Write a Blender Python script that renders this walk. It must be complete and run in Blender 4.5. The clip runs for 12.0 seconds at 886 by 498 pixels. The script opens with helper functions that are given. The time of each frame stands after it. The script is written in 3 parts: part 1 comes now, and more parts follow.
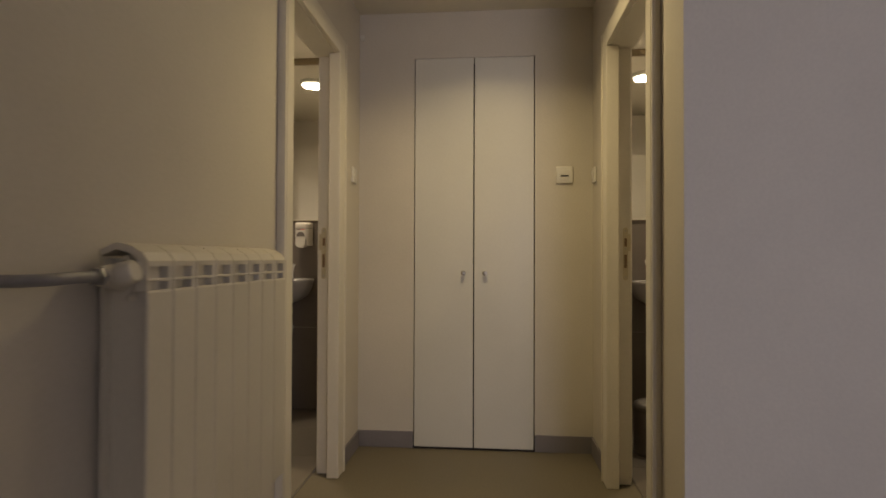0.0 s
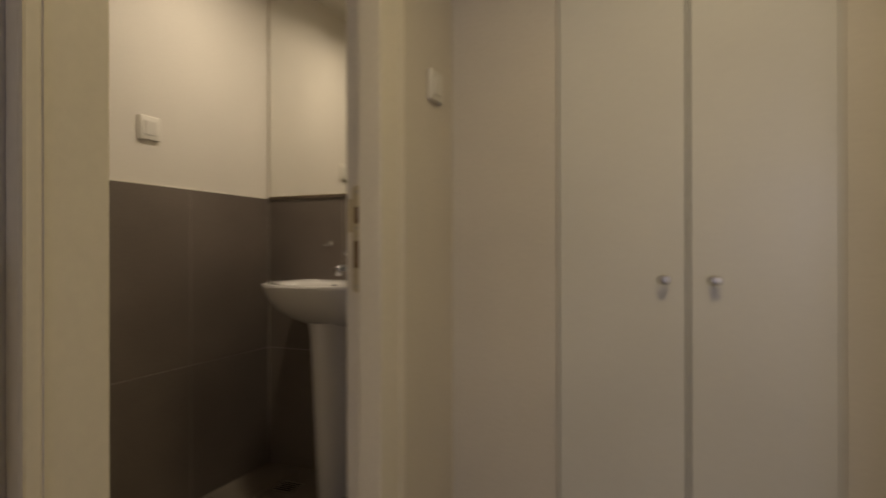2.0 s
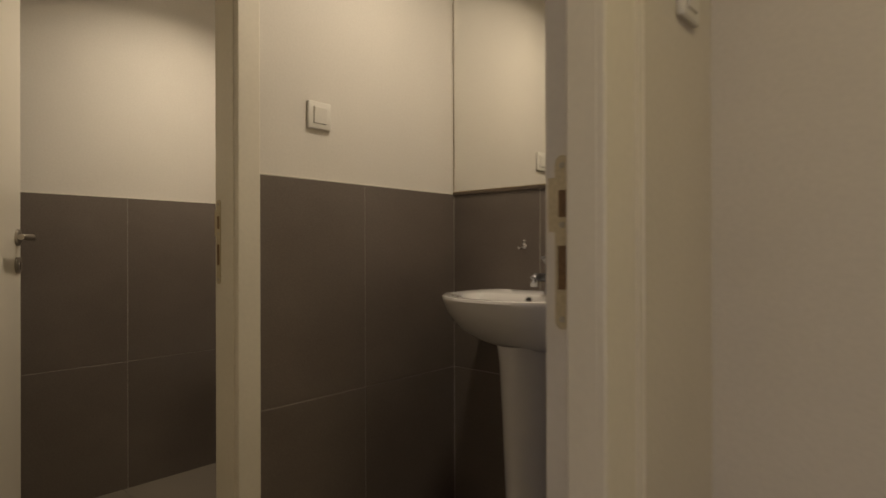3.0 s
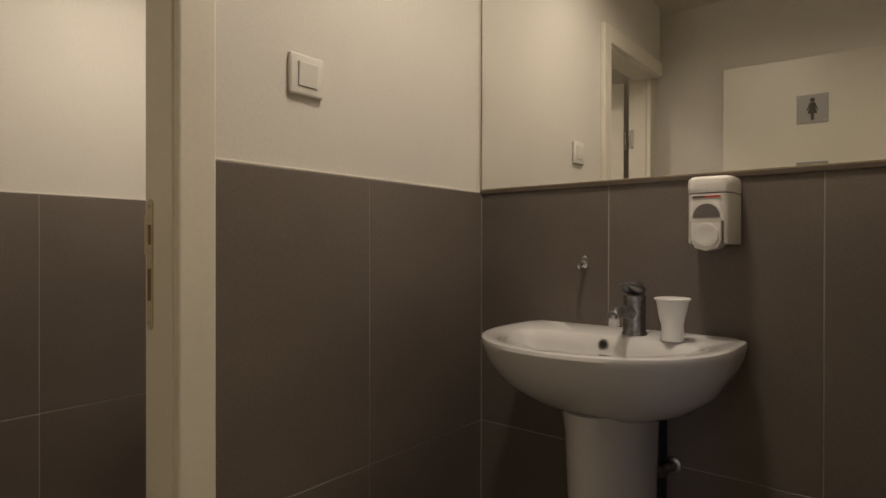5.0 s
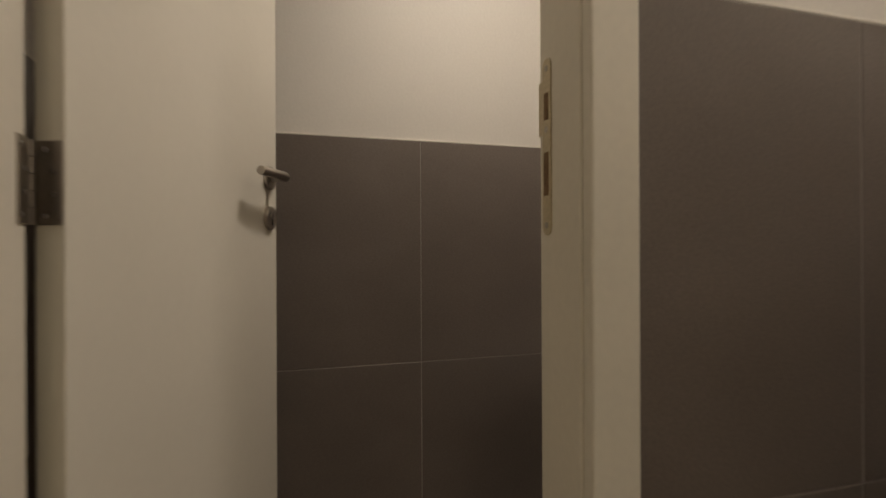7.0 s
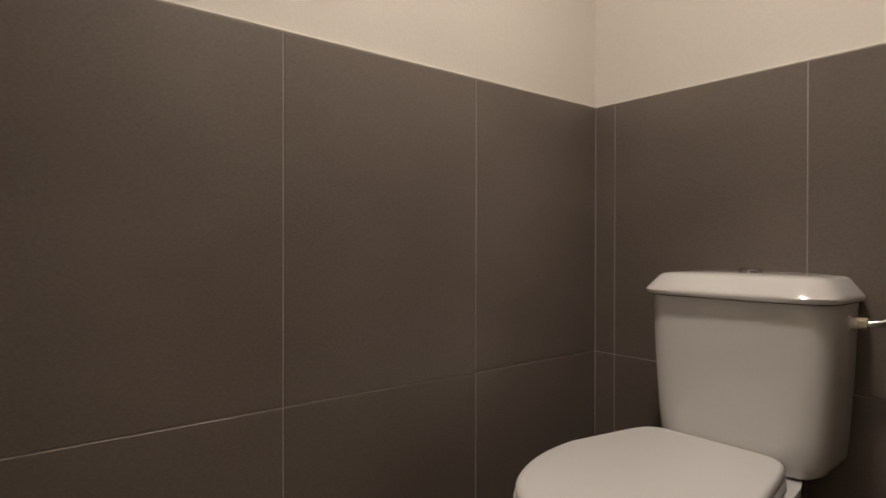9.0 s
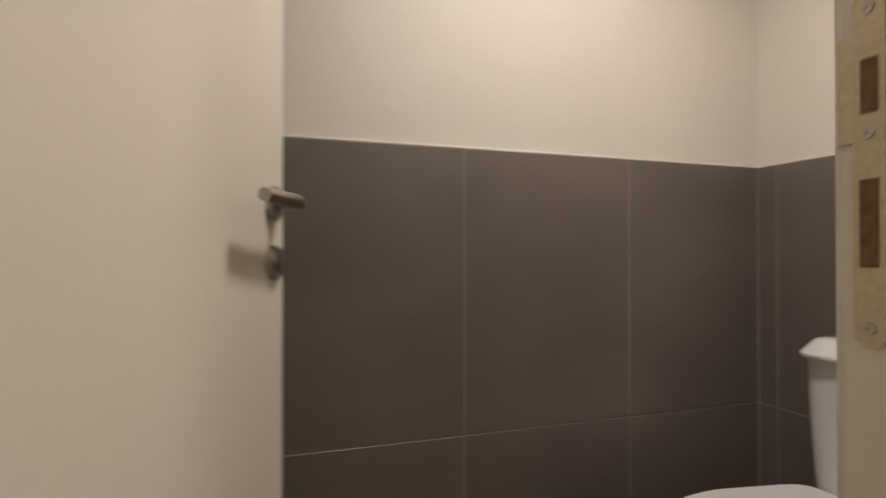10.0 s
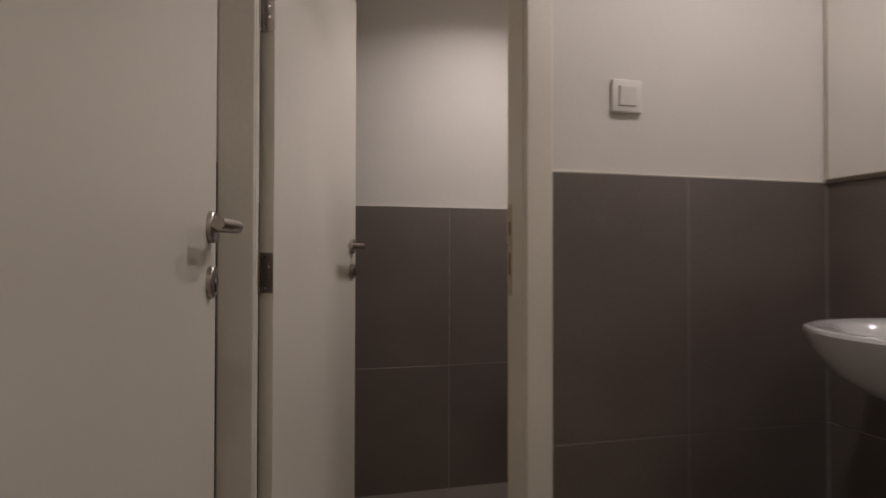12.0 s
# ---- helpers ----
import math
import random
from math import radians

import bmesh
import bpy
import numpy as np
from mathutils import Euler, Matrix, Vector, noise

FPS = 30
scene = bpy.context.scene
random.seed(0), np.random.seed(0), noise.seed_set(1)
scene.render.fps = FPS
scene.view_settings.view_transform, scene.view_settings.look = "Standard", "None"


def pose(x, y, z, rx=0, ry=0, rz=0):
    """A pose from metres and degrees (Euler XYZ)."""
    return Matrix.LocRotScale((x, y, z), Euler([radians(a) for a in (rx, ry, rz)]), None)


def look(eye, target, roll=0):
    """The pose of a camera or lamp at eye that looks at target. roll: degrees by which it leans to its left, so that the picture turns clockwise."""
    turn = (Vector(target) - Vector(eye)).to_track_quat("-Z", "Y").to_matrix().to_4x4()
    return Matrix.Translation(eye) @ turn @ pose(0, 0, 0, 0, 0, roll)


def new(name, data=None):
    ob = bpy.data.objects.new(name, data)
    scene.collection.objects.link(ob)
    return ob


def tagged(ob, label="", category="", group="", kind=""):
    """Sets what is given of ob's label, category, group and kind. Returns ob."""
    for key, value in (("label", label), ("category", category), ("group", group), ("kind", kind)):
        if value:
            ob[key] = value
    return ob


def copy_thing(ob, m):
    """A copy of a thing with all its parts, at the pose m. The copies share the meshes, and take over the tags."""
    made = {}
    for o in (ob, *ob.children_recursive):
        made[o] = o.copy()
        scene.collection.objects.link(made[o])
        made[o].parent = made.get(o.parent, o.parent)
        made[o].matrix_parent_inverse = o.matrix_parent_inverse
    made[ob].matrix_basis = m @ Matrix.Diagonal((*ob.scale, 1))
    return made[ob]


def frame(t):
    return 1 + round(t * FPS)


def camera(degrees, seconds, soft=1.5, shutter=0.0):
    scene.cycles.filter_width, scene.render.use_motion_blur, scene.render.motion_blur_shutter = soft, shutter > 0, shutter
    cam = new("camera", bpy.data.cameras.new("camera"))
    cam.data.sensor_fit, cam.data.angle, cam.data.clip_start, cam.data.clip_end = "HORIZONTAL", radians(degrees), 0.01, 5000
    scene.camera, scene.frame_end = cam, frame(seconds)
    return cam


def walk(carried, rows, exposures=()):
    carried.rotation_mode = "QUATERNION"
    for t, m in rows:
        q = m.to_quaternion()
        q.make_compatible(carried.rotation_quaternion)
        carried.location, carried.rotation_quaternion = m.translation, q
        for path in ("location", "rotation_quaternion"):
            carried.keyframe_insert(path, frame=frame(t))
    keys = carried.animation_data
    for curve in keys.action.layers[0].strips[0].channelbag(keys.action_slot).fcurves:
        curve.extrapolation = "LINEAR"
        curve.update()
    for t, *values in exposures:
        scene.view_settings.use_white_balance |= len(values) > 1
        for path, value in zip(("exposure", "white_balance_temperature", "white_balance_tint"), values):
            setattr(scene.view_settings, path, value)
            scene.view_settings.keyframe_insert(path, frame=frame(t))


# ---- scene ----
cam = camera(75.3, 12.0, shutter=0.5)
PATH = [
    (0, (0.106, 1.68, 1.006), (-0.071, 3.672, 1.036), 0.2),
    (0.5, (0.087, 2.066, 1.015), (-0.061, 4.06, 1.035), -0.0),
    (1, (0.067, 2.48, 1.026), (-0.134, 4.47, 1.032), 0.1),
    (1.5, (0.076, 2.873, 0.998), (-0.247, 4.846, 1.001), 0.0),
    (2, (-0.016, 3.189, 1.001), (-0.782, 5.037, 1.002), -0.1),
    (2.5, (-0.132, 3.417, 1.004), (-1.313, 5.03, 1.001), -0.8),
    (4.3, (-0.712, 3.92, 1.063), (-2.139, 5.322, 1.073), 0.3),
    (4.5, (-0.752, 3.931, 1.069), (-2.091, 5.417, 1.074), 0.1),
    (5.2, (-0.781, 3.921, 1.075), (-2.043, 5.473, 1.065), 0.1),
    (5.5, (-0.778, 3.884, 1.043), (-2.052, 5.425, 1.039), -0.3),
    (6, (-0.765, 3.886, 0.936), (-2.341, 5.118, 0.961), -0.2),
    (6.5, (-0.936, 3.963, 0.919), (-2.771, 4.759, 0.914), -0.1),
    (6.7, (-1.021, 3.992, 0.911), (-2.93, 4.588, 0.915), -0.3),
    (8.4, (-1.873, 4.108, 0.848), (-3.521, 5.241, 0.818), 0.5),
    (8.8, (-1.899, 4.104, 0.834), (-3.469, 5.343, 0.821), 0.3),
    (9, (-1.895, 4.094, 0.843), (-3.457, 5.343, 0.834), 0.1),
    (9.5, (-1.82, 4.059, 0.916), (-3.459, 5.204, 0.91), -0.2),
    (10, (-1.615, 4.012, 0.981), (-3.5, 4.680, 1.0), 0.0),
    (10.3, (-1.457, 4.006, 0.992), (-3.412, 4.428, 1.006), 0.1),
    (10.5, (-1.352, 4.026, 0.985), (-3.319, 4.388, 0.999), 0.2),
    (11, (-1.103, 4.012, 1.018), (-3.07, 4.368, 1.041), 0.1),
    (11.5, (-0.801, 3.939, 1.032), (-2.765, 4.318, 1.059), 0.1),
    (12, (-0.463, 3.864, 1.021), (-2.399, 4.364, 1.048), 0.1),
]
EXPOSURES = [(0, 0.05, 7350, 9), (1.0, 0.05, 7250, 9), (2.0, -0.2, 7000, 10), (2.7, -0.22, 6900, 10), (4.5, -0.1, 6450, 11), (6.5, -0.1, 6250, 12), (8.5, 0.16, 6050, 15), (9.0, 0.4, 6050, 15), (9.5, 0.55, 5950, 14), (10.5, 0.22, 5750, 14), (11.5, -0.12, 5700, 18), (12, -0.31, 5550, 20)]
walk(cam, [(t, look(eye, target, roll)) for t, eye, target, roll in PATH], EXPOSURES)

# ---- world and light ----
world = bpy.data.worlds.new("world")
scene.world = world
world.use_nodes = True
sky = world.node_tree.nodes.new("ShaderNodeTexSky")
sky.sky_type, sky.sun_disc, sky.sun_elevation, sky.sun_rotation = "NISHITA", False, radians(35), radians(200)
world.node_tree.links.new(sky.outputs["Color"], world.node_tree.nodes["Background"].inputs["Color"])
world.node_tree.nodes["Background"].inputs["Strength"].default_value = 0.08


def area(name, m, power, colour, size, size_y=0.0, spread=180):
    data = bpy.data.lights.new(name, "AREA")
    data.energy, data.color, data.size, data.spread = power, colour, size, radians(spread)
    data.shape = "RECTANGLE" if size_y else "DISK"
    if size_y:
        data.size_y = size_y
    ob = new(name, data)
    ob.matrix_world = m
    return ob


CEIL = 2.315
WARM, AMBER = (1.0, 0.86, 0.68), (1.0, 0.82, 0.47)
WASH_LAMP, STALL_LAMP, HALL_LAMP, DAY = 7.0, 7.7, 6.2, 50.0
LAMPS = [(-1.24, 4.86, WASH_LAMP, WARM), (1.18, 4.86, WASH_LAMP, WARM), (-2.33, 4.69, STALL_LAMP, WARM), (0.1, 3.88, HALL_LAMP, AMBER)]
for lx, ly, power, tone in LAMPS:
    area("lamp_light", pose(lx, ly, CEIL - 0.034), power, tone, 0.16, spread=(162 if power == WASH_LAMP else 138))
area("window_light", pose(1.5, -1.98, 1.35, 90, 0, 0), DAY, (0.72, 0.74, 1.0), 1.1, 1.6)


# ---- materials ----
def material(name, colour, rough=0.5, metal=0.0, grain=0.0, scale=40.0, bump=0.0, stain=0.0, coat=0.0, vary=0.0, stretch=(1, 1, 1), second=None):
    """A principled material with fine grain, broad stains and a fine relief, in metres of the world."""
    m = bpy.data.materials.new(name)
    m.use_nodes = True
    nt = m.node_tree
    b = nt.nodes["Principled BSDF"]
    b.inputs["Roughness"].default_value, b.inputs["Metallic"].default_value = rough, metal
    b.inputs["Coat Weight"].default_value = coat
    b.inputs["Coat Roughness"].default_value = 0.08
    base = nt.nodes.new("ShaderNodeRGB")
    base.outputs[0].default_value = (*colour, 1)
    out = base.outputs[0]
    geo = nt.nodes.new("ShaderNodeNewGeometry")
    mp = nt.nodes.new("ShaderNodeMapping")
    mp.inputs["Scale"].default_value = stretch
    nt.links.new(geo.outputs["Position"], mp.inputs["Vector"])

    def noise_tex(size, detail):
        n = nt.nodes.new("ShaderNodeTexNoise")
        n.inputs["Scale"].default_value, n.inputs["Detail"].default_value = size, detail
        nt.links.new(mp.outputs[0], n.inputs["Vector"])
        return n

    def scaled(socket, low, high):
        r = nt.nodes.new("ShaderNodeMapRange")
        r.inputs["From Min"].default_value, r.inputs["From Max"].default_value = 0.3, 0.7
        r.inputs["To Min"].default_value, r.inputs["To Max"].default_value = low, high
        nt.links.new(socket, r.inputs["Value"])
        return r.outputs[0]

    def times(a, factor):
        x = nt.nodes.new("ShaderNodeMix")
        x.data_type, x.blend_type = "RGBA", "MULTIPLY"
        x.inputs[0].default_value = 1
        nt.links.new(a, x.inputs[6])
        nt.links.new(factor, x.inputs[7])
        return x.outputs[2]

    fine = noise_tex(scale, 5)
    broad = noise_tex(2.3, 3)
    if second:
        x = nt.nodes.new("ShaderNodeMix")
        x.data_type = "RGBA"
        nt.links.new(scaled(noise_tex(scale * 0.35, 4).outputs["Fac"], 0, 1), x.inputs[0])
        nt.links.new(out, x.inputs[6])
        x.inputs[7].default_value = (*second, 1)
        out = x.outputs[2]
    if grain:
        out = times(out, scaled(fine.outputs["Fac"], 1 - grain, 1 + grain * 0.4))
    if stain:
        out = times(out, scaled(broad.outputs["Fac"], 1 - stain, 1 + stain * 0.3))
    if vary:
        info = nt.nodes.new("ShaderNodeObjectInfo")
        r = nt.nodes.new("ShaderNodeMapRange")
        r.inputs["To Min"].default_value, r.inputs["To Max"].default_value = 1 - vary, 1 + vary
        nt.links.new(info.outputs["Random"], r.inputs["Value"])
        out = times(out, r.outputs[0])
    nt.links.new(out, b.inputs["Base Color"])
    nt.links.new(scaled(broad.outputs["Fac"], max(rough - 0.06, 0.02), min(rough + 0.08, 1)), b.inputs["Roughness"])
    if bump:
        k = nt.nodes.new("ShaderNodeBump")
        k.inputs["Strength"].default_value, k.inputs["Distance"].default_value = 0.6, bump
        nt.links.new(fine.outputs["Fac"], k.inputs["Height"])
        nt.links.new(k.outputs[0], b.inputs["Normal"])
    return m


def glowing(name, colour, strength):
    m = bpy.data.materials.new(name)
    m.use_nodes = True
    b = m.node_tree.nodes["Principled BSDF"]
    b.inputs["Base Color"].default_value = (*colour, 1)
    b.inputs["Emission Color"].default_value = (*colour, 1)
    b.inputs["Emission Strength"].default_value = strength
    return m


PAINT = material("wall_paint", (0.72, 0.68, 0.62), 0.62, grain=0.035, scale=130, bump=0.0006, stain=0.05)
PIPE = material("grey_pipe", (0.30, 0.29, 0.29), 0.4, grain=0.1, scale=80, stain=0.1)
HALL_PAINT = material("hall_paint", (0.68, 0.63, 0.55), 0.6, grain=0.04, scale=110, bump=0.0006, stain=0.07)
CEILING = material("ceiling_paint", (0.74, 0.70, 0.62), 0.8, grain=0.03, scale=100, bump=0.0005, stain=0.05)
TILE = material("taupe_tile", (0.168, 0.140, 0.120), 0.38, grain=0.14, scale=150, bump=0.00015, stain=0.17, vary=0.06, stretch=(1, 1, 1.6))
GROUT = material("grout", (0.38, 0.35, 0.32), 0.9, grain=0.15, scale=300, stain=0.3)
CAULK = material("caulk", (0.74, 0.70, 0.62), 0.6, grain=0.05, scale=200)
LACQUER = material("door_lacquer", (0.74, 0.70, 0.61), 0.34, grain=0.015, scale=60, bump=0.0001, stain=0.04)
FRAME = material("frame_lacquer", (0.76, 0.71, 0.61), 0.36, grain=0.03, scale=80, bump=0.0002, stain=0.06)
CLOSET = material("closet_lacquer", (0.70, 0.68, 0.62), 0.38, grain=0.02, scale=90, bump=0.0001, stain=0.05)
CERAMIC = material("white_ceramic", (0.69, 0.675, 0.66), 0.12, grain=0.01, scale=30, stain=0.03, coat=0.6)
SEAT = material("seat_plastic", (0.66, 0.65, 0.635), 0.42, grain=0.01, scale=60, stain=0.03)
PLASTIC = material("white_plastic", (0.76, 0.73, 0.67), 0.35, grain=0.02, scale=100, stain=0.04)
GREY = material("grey_plastic", (0.16, 0.14, 0.13), 0.4, grain=0.05, scale=100)
RADIATOR = material("radiator_enamel", (0.68, 0.63, 0.53), 0.4, grain=0.03, scale=90, stain=0.06)
CHROME = material("chrome", (0.72, 0.72, 0.73), 0.14, 1.0, grain=0.15, scale=60, stain=0.3)
DULL = material("limescaled_chrome", (0.42, 0.42, 0.43), 0.32, 1.0, grain=0.4, scale=70, stain=0.4)
STEEL = material("satin_steel", (0.50, 0.46, 0.41), 0.34, 1.0, grain=0.15, scale=220, stain=0.15, stretch=(1, 1, 4))
BIN_STEEL = material("bin_steel", (0.34, 0.31, 0.28), 0.5, 0.9, grain=0.15, scale=180, stain=0.2)
BRASS = material("strike_metal", (0.62, 0.54, 0.38), 0.45, 0.6, grain=0.15, scale=160, stain=0.2)
DARK = material("near_black", (0.02, 0.017, 0.015), 0.8, grain=0.3, scale=50)
HOLE = material("raw_wood", (0.20, 0.12, 0.06), 0.8, grain=0.3, scale=150)
SKIRT = material("skirting_vinyl", (0.23, 0.21, 0.22), 0.5, grain=0.06, scale=100, stain=0.08)
VINYL = material("floor_vinyl", (0.205, 0.172, 0.122), 0.45, grain=0.12, scale=260, bump=0.0002, stain=0.15, second=(0.175, 0.147, 0.105))
FLOOR_TILE = material("floor_tile", (0.20, 0.172, 0.142), 0.4, grain=0.1, scale=150, bump=0.0002, stain=0.15, vary=0.05)
SILVER = bpy.data.materials.new("mirror_silver")
SILVER.use_nodes = True
mirror_node = SILVER.node_tree.nodes["Principled BSDF"]
mirror_node.inputs["Base Color"].default_value = (0.90, 0.90, 0.87, 1)
mirror_node.inputs["Metallic"].default_value, mirror_node.inputs["Roughness"].default_value = 1.0, 0.0
BROWN = material("brown_strip", (0.11, 0.082, 0.058), 0.5, grain=0.2, scale=120, stain=0.3)
OAK = material("light_brown_strip", (0.34, 0.27, 0.17), 0.5, grain=0.15, scale=120, stain=0.2)
PLAQUE = material("brushed_plaque", (0.30, 0.285, 0.27), 0.45, 0.35, grain=0.2, scale=200, stretch=(1, 1, 8))
INK = material("dark_print", (0.05, 0.035, 0.03), 0.6, grain=0.05)
RED = material("red_print", (0.50, 0.045, 0.03), 0.5, grain=0.06)
CUP = material("cup_plastic", (0.85, 0.84, 0.82), 0.3, grain=0.01)
DIFFUSER = glowing("lamp_diffuser", (1.0, 0.93, 0.80), 6.0)
GLASS = bpy.data.materials.new("window_glass")
GLASS.use_nodes = True
GLASS.node_tree.nodes["Principled BSDF"].inputs["Transmission Weight"].default_value = 1.0
GLASS.node_tree.nodes["Principled BSDF"].inputs["Roughness"].default_value = 0.02


# ---- building helpers ----
def thing(name, at, label, category, group="", kind=""):
    ob = new(name)
    ob.location = at
    ob.empty_display_size = 0.05
    return tagged(ob, label, category, group, kind)


def part(name, bm, mat, parent=None, label="", smooth=False, transform=None):
    """Links a bmesh, in metres of the world, as one mesh under a thing or a part."""
    if transform is not None:
        bm.transform(transform)
    bmesh.ops.recalc_face_normals(bm, faces=bm.faces)
    me = bpy.data.meshes.new(name)
    bm.to_mesh(me)
    bm.free()
    me.materials.append(mat)
    if smooth:
        me.shade_smooth()
        me.set_sharp_from_angle(angle=radians(40))
    ob = new(name, me)
    if parent is not None:
        ob.parent = parent
        if parent.type == "EMPTY":
            ob.matrix_parent_inverse = Matrix.Translation(parent.location).inverted()
    return tagged(ob, label) if label else ob


def box(x0, x1, y0, y1, z0, z1, bevel=0.0, bm=None, segments=2):
    one = bmesh.new()
    bmesh.ops.create_cube(one, size=1)
    lo, hi = Vector((min(x0, x1), min(y0, y1), min(z0, z1))), Vector((max(x0, x1), max(y0, y1), max(z0, z1)))
    for v in one.verts:
        v.co = Vector([(lo[i] + hi[i]) / 2 + v.co[i] * (hi[i] - lo[i]) for i in range(3)])
    if bevel:
        bmesh.ops.bevel(one, geom=one.edges[:], offset=bevel, segments=segments, affect="EDGES", profile=0.5)
    return join(bm, one)


def join(bm, one):
    if bm is None:
        return one
    me = bpy.data.meshes.new("tmp")
    one.to_mesh(me)
    one.free()
    bm.from_mesh(me)
    bpy.data.meshes.remove(me)
    return bm


def loft(loops, bm=None, caps=(True, True)):
    """A skin over closed loops of equally many points."""
    bm = bm or bmesh.new()
    rings = [[bm.verts.new(p) for p in loop] for loop in loops]
    n = len(rings[0])
    for a, b in zip(rings, rings[1:]):
        for i in range(n):
            bm.faces.new((a[i], a[(i + 1) % n], b[(i + 1) % n], b[i]))
    if caps[0]:
        bm.faces.new(rings[0])
    if caps[1]:
        bm.faces.new(rings[-1])
    return bm


def lathe(at, profile, axis=(0, 0, 1), n=24, bm=None, caps=(True, True)):
    """Turned about an axis through at: profile of (radius, height)."""
    turn = Vector((0, 0, 1)).rotation_difference(Vector(axis)).to_matrix()
    loops = [[Vector(at) + turn @ Vector((r * math.cos(a), r * math.sin(a), h)) for a in [2 * math.pi * i / n for i in range(n)]] for r, h in profile]
    return loft(loops, bm, caps)


def tube(points, radius, n=12, bm=None):
    """A round bar along points; radius may be one number or one for each point."""
    pts = [Vector(p) for p in points]
    rad = radius if isinstance(radius, (list, tuple)) else [radius] * len(pts)
    loops, side = [], None
    for i, p in enumerate(pts):
        d = (pts[min(i + 1, len(pts) - 1)] - pts[max(i - 1, 0)]).normalized()
        if side is None:
            side = d.orthogonal().normalized()
        side = (side - d * side.dot(d)).normalized()
        up = d.cross(side)
        loops.append([p + rad[i] * (side * math.cos(a) + up * math.sin(a)) for a in [2 * math.pi * k / n for k in range(n)]])
    return loft(loops, bm)


def oval(cx, cy, z, hw, front, back, n=48, sharp_front=2.2, sharp_back=2.2):
    """A closed outline: half width hw, reaching front towards -y and back towards +y."""
    out = []
    for i in range(n):
        a = 2 * math.pi * i / n
        c, s = math.cos(a), math.sin(a)
        e = 2 / (sharp_back if s > 0 else sharp_front)
        out.append((cx + hw * math.copysign(abs(c) ** e, c), cy + (back if s > 0 else front) * math.copysign(abs(s) ** e, s), z))
    return out


def structure(name, bm, mat, label, category):
    return tagged(part(name, bm, mat), label, category, kind="structure")


# ---- the large structure ----
Y_END, Y_MIRROR, Y_TOILET, Y_LOW = 4.71, 5.362, 5.46, 3.65
HALL_X, WASH_X, FAR_X = 0.617, 0.717, 2.907
PARTITION = {"left": (1.80, 1.915), "right": (1.63, 1.745)}
TILE_TOP, TILE_JOINT = 1.236, 0.547
HEAD = 1.945

floor_bm = box(-3.1, 3.1, -2.1, 5.7, -0.12, 0.0)
structure("floor", floor_bm, VINYL, "brown-grey vinyl floor of the hallway", "floor")
structure("ceiling", box(-3.1, 3.1, -2.1, 5.7, CEIL, CEIL + 0.12), CEILING, "plain cream painted ceiling", "ceiling")

bm = box(-0.617, -0.318, Y_END, Y_END + 0.14, 0, CEIL)
box(0.318, 0.617, Y_END, Y_END + 0.14, 0, CEIL, bm=bm)
box(-0.318, 0.318, Y_END, Y_END + 0.14, 2.068, CEIL, bm=bm)
structure("wall_closet", bm, HALL_PAINT, "cream hallway end wall around the built-in closet", "wall")
structure("closet_back", box(-0.318, 0.318, Y_END + 0.10, Y_END + 0.14, 0, 2.068), DARK, "dark inside of the closet", "wall")

walls = {}
for s, side in ((-1, "left"), (1, "right")):
    SWITCH_X, STALL_X = PARTITION[side]
    start = -2.0 if s < 0 else 3.28
    bm = box(s * HALL_X, s * WASH_X, start, 3.56, 0, CEIL)
    box(s * HALL_X, s * WASH_X, 4.32, 5.6, 0, CEIL, bm=bm)
    box(s * HALL_X, s * WASH_X, 3.56, 4.32, 1.97, CEIL, bm=bm)
    walls[side, "hall"] = structure("wall_hall_" + side, bm, HALL_PAINT, "cream painted hallway wall with a doorway", "wall")
    walls[side, "mirror"] = structure("wall_mirror_" + side, box(s * WASH_X, s * SWITCH_X, Y_MIRROR, 5.6, 0, CEIL), PAINT, "washroom wall, taupe tiles below a mirror", "wall")
    bm = box(s * (SWITCH_X + 0.06), s * STALL_X, Y_LOW, 3.75, 0, CEIL)
    box(s * SWITCH_X, s * STALL_X, 4.43, 5.6, 0, CEIL, bm=bm)
    box(s * SWITCH_X, s * STALL_X, 3.75, 4.43, 1.97, CEIL, bm=bm)
    walls[side, "switch"] = structure("wall_partition_" + side, bm, PAINT, "cream partition wall over taupe tiles, with a doorway", "wall")
    walls[side, "toilet"] = structure("wall_toilet_" + side, box(s * STALL_X, s * FAR_X, Y_TOILET, 5.6, 0, CEIL), PAINT, "cream wall over taupe tiles behind the toilet", "wall")
    walls[side, "far"] = structure("wall_far_" + side, box(s * FAR_X, s * 3.05, 3.5, 5.6, 0, CEIL), PAINT, "cream stall wall over taupe tiles", "wall")
    walls[side, "low"] = structure("wall_low_" + side, box(s * WASH_X, s * FAR_X, 3.5, Y_LOW, 0, CEIL), PAINT, "cream wall over taupe tiles behind the door", "wall")
structure("wall_nook", box(0.717, 2.4, 3.28, 3.42, 0, CEIL), HALL_PAINT, "pale hallway wall facing the window", "wall")
structure("wall_nook_side", box(2.3, 2.4, -2.0, 3.28, 0, CEIL), HALL_PAINT, "plain hallway wall", "wall")
bm = box(-0.717, 0.9, -2.1, -2.0, 0, CEIL)
box(2.1, 2.4, -2.1, -2.0, 0, CEIL, bm=bm)
box(0.9, 2.1, -2.1, -2.0, 0, 0.5, bm=bm)
box(0.9, 2.1, -2.1, -2.0, 2.2, CEIL, bm=bm)
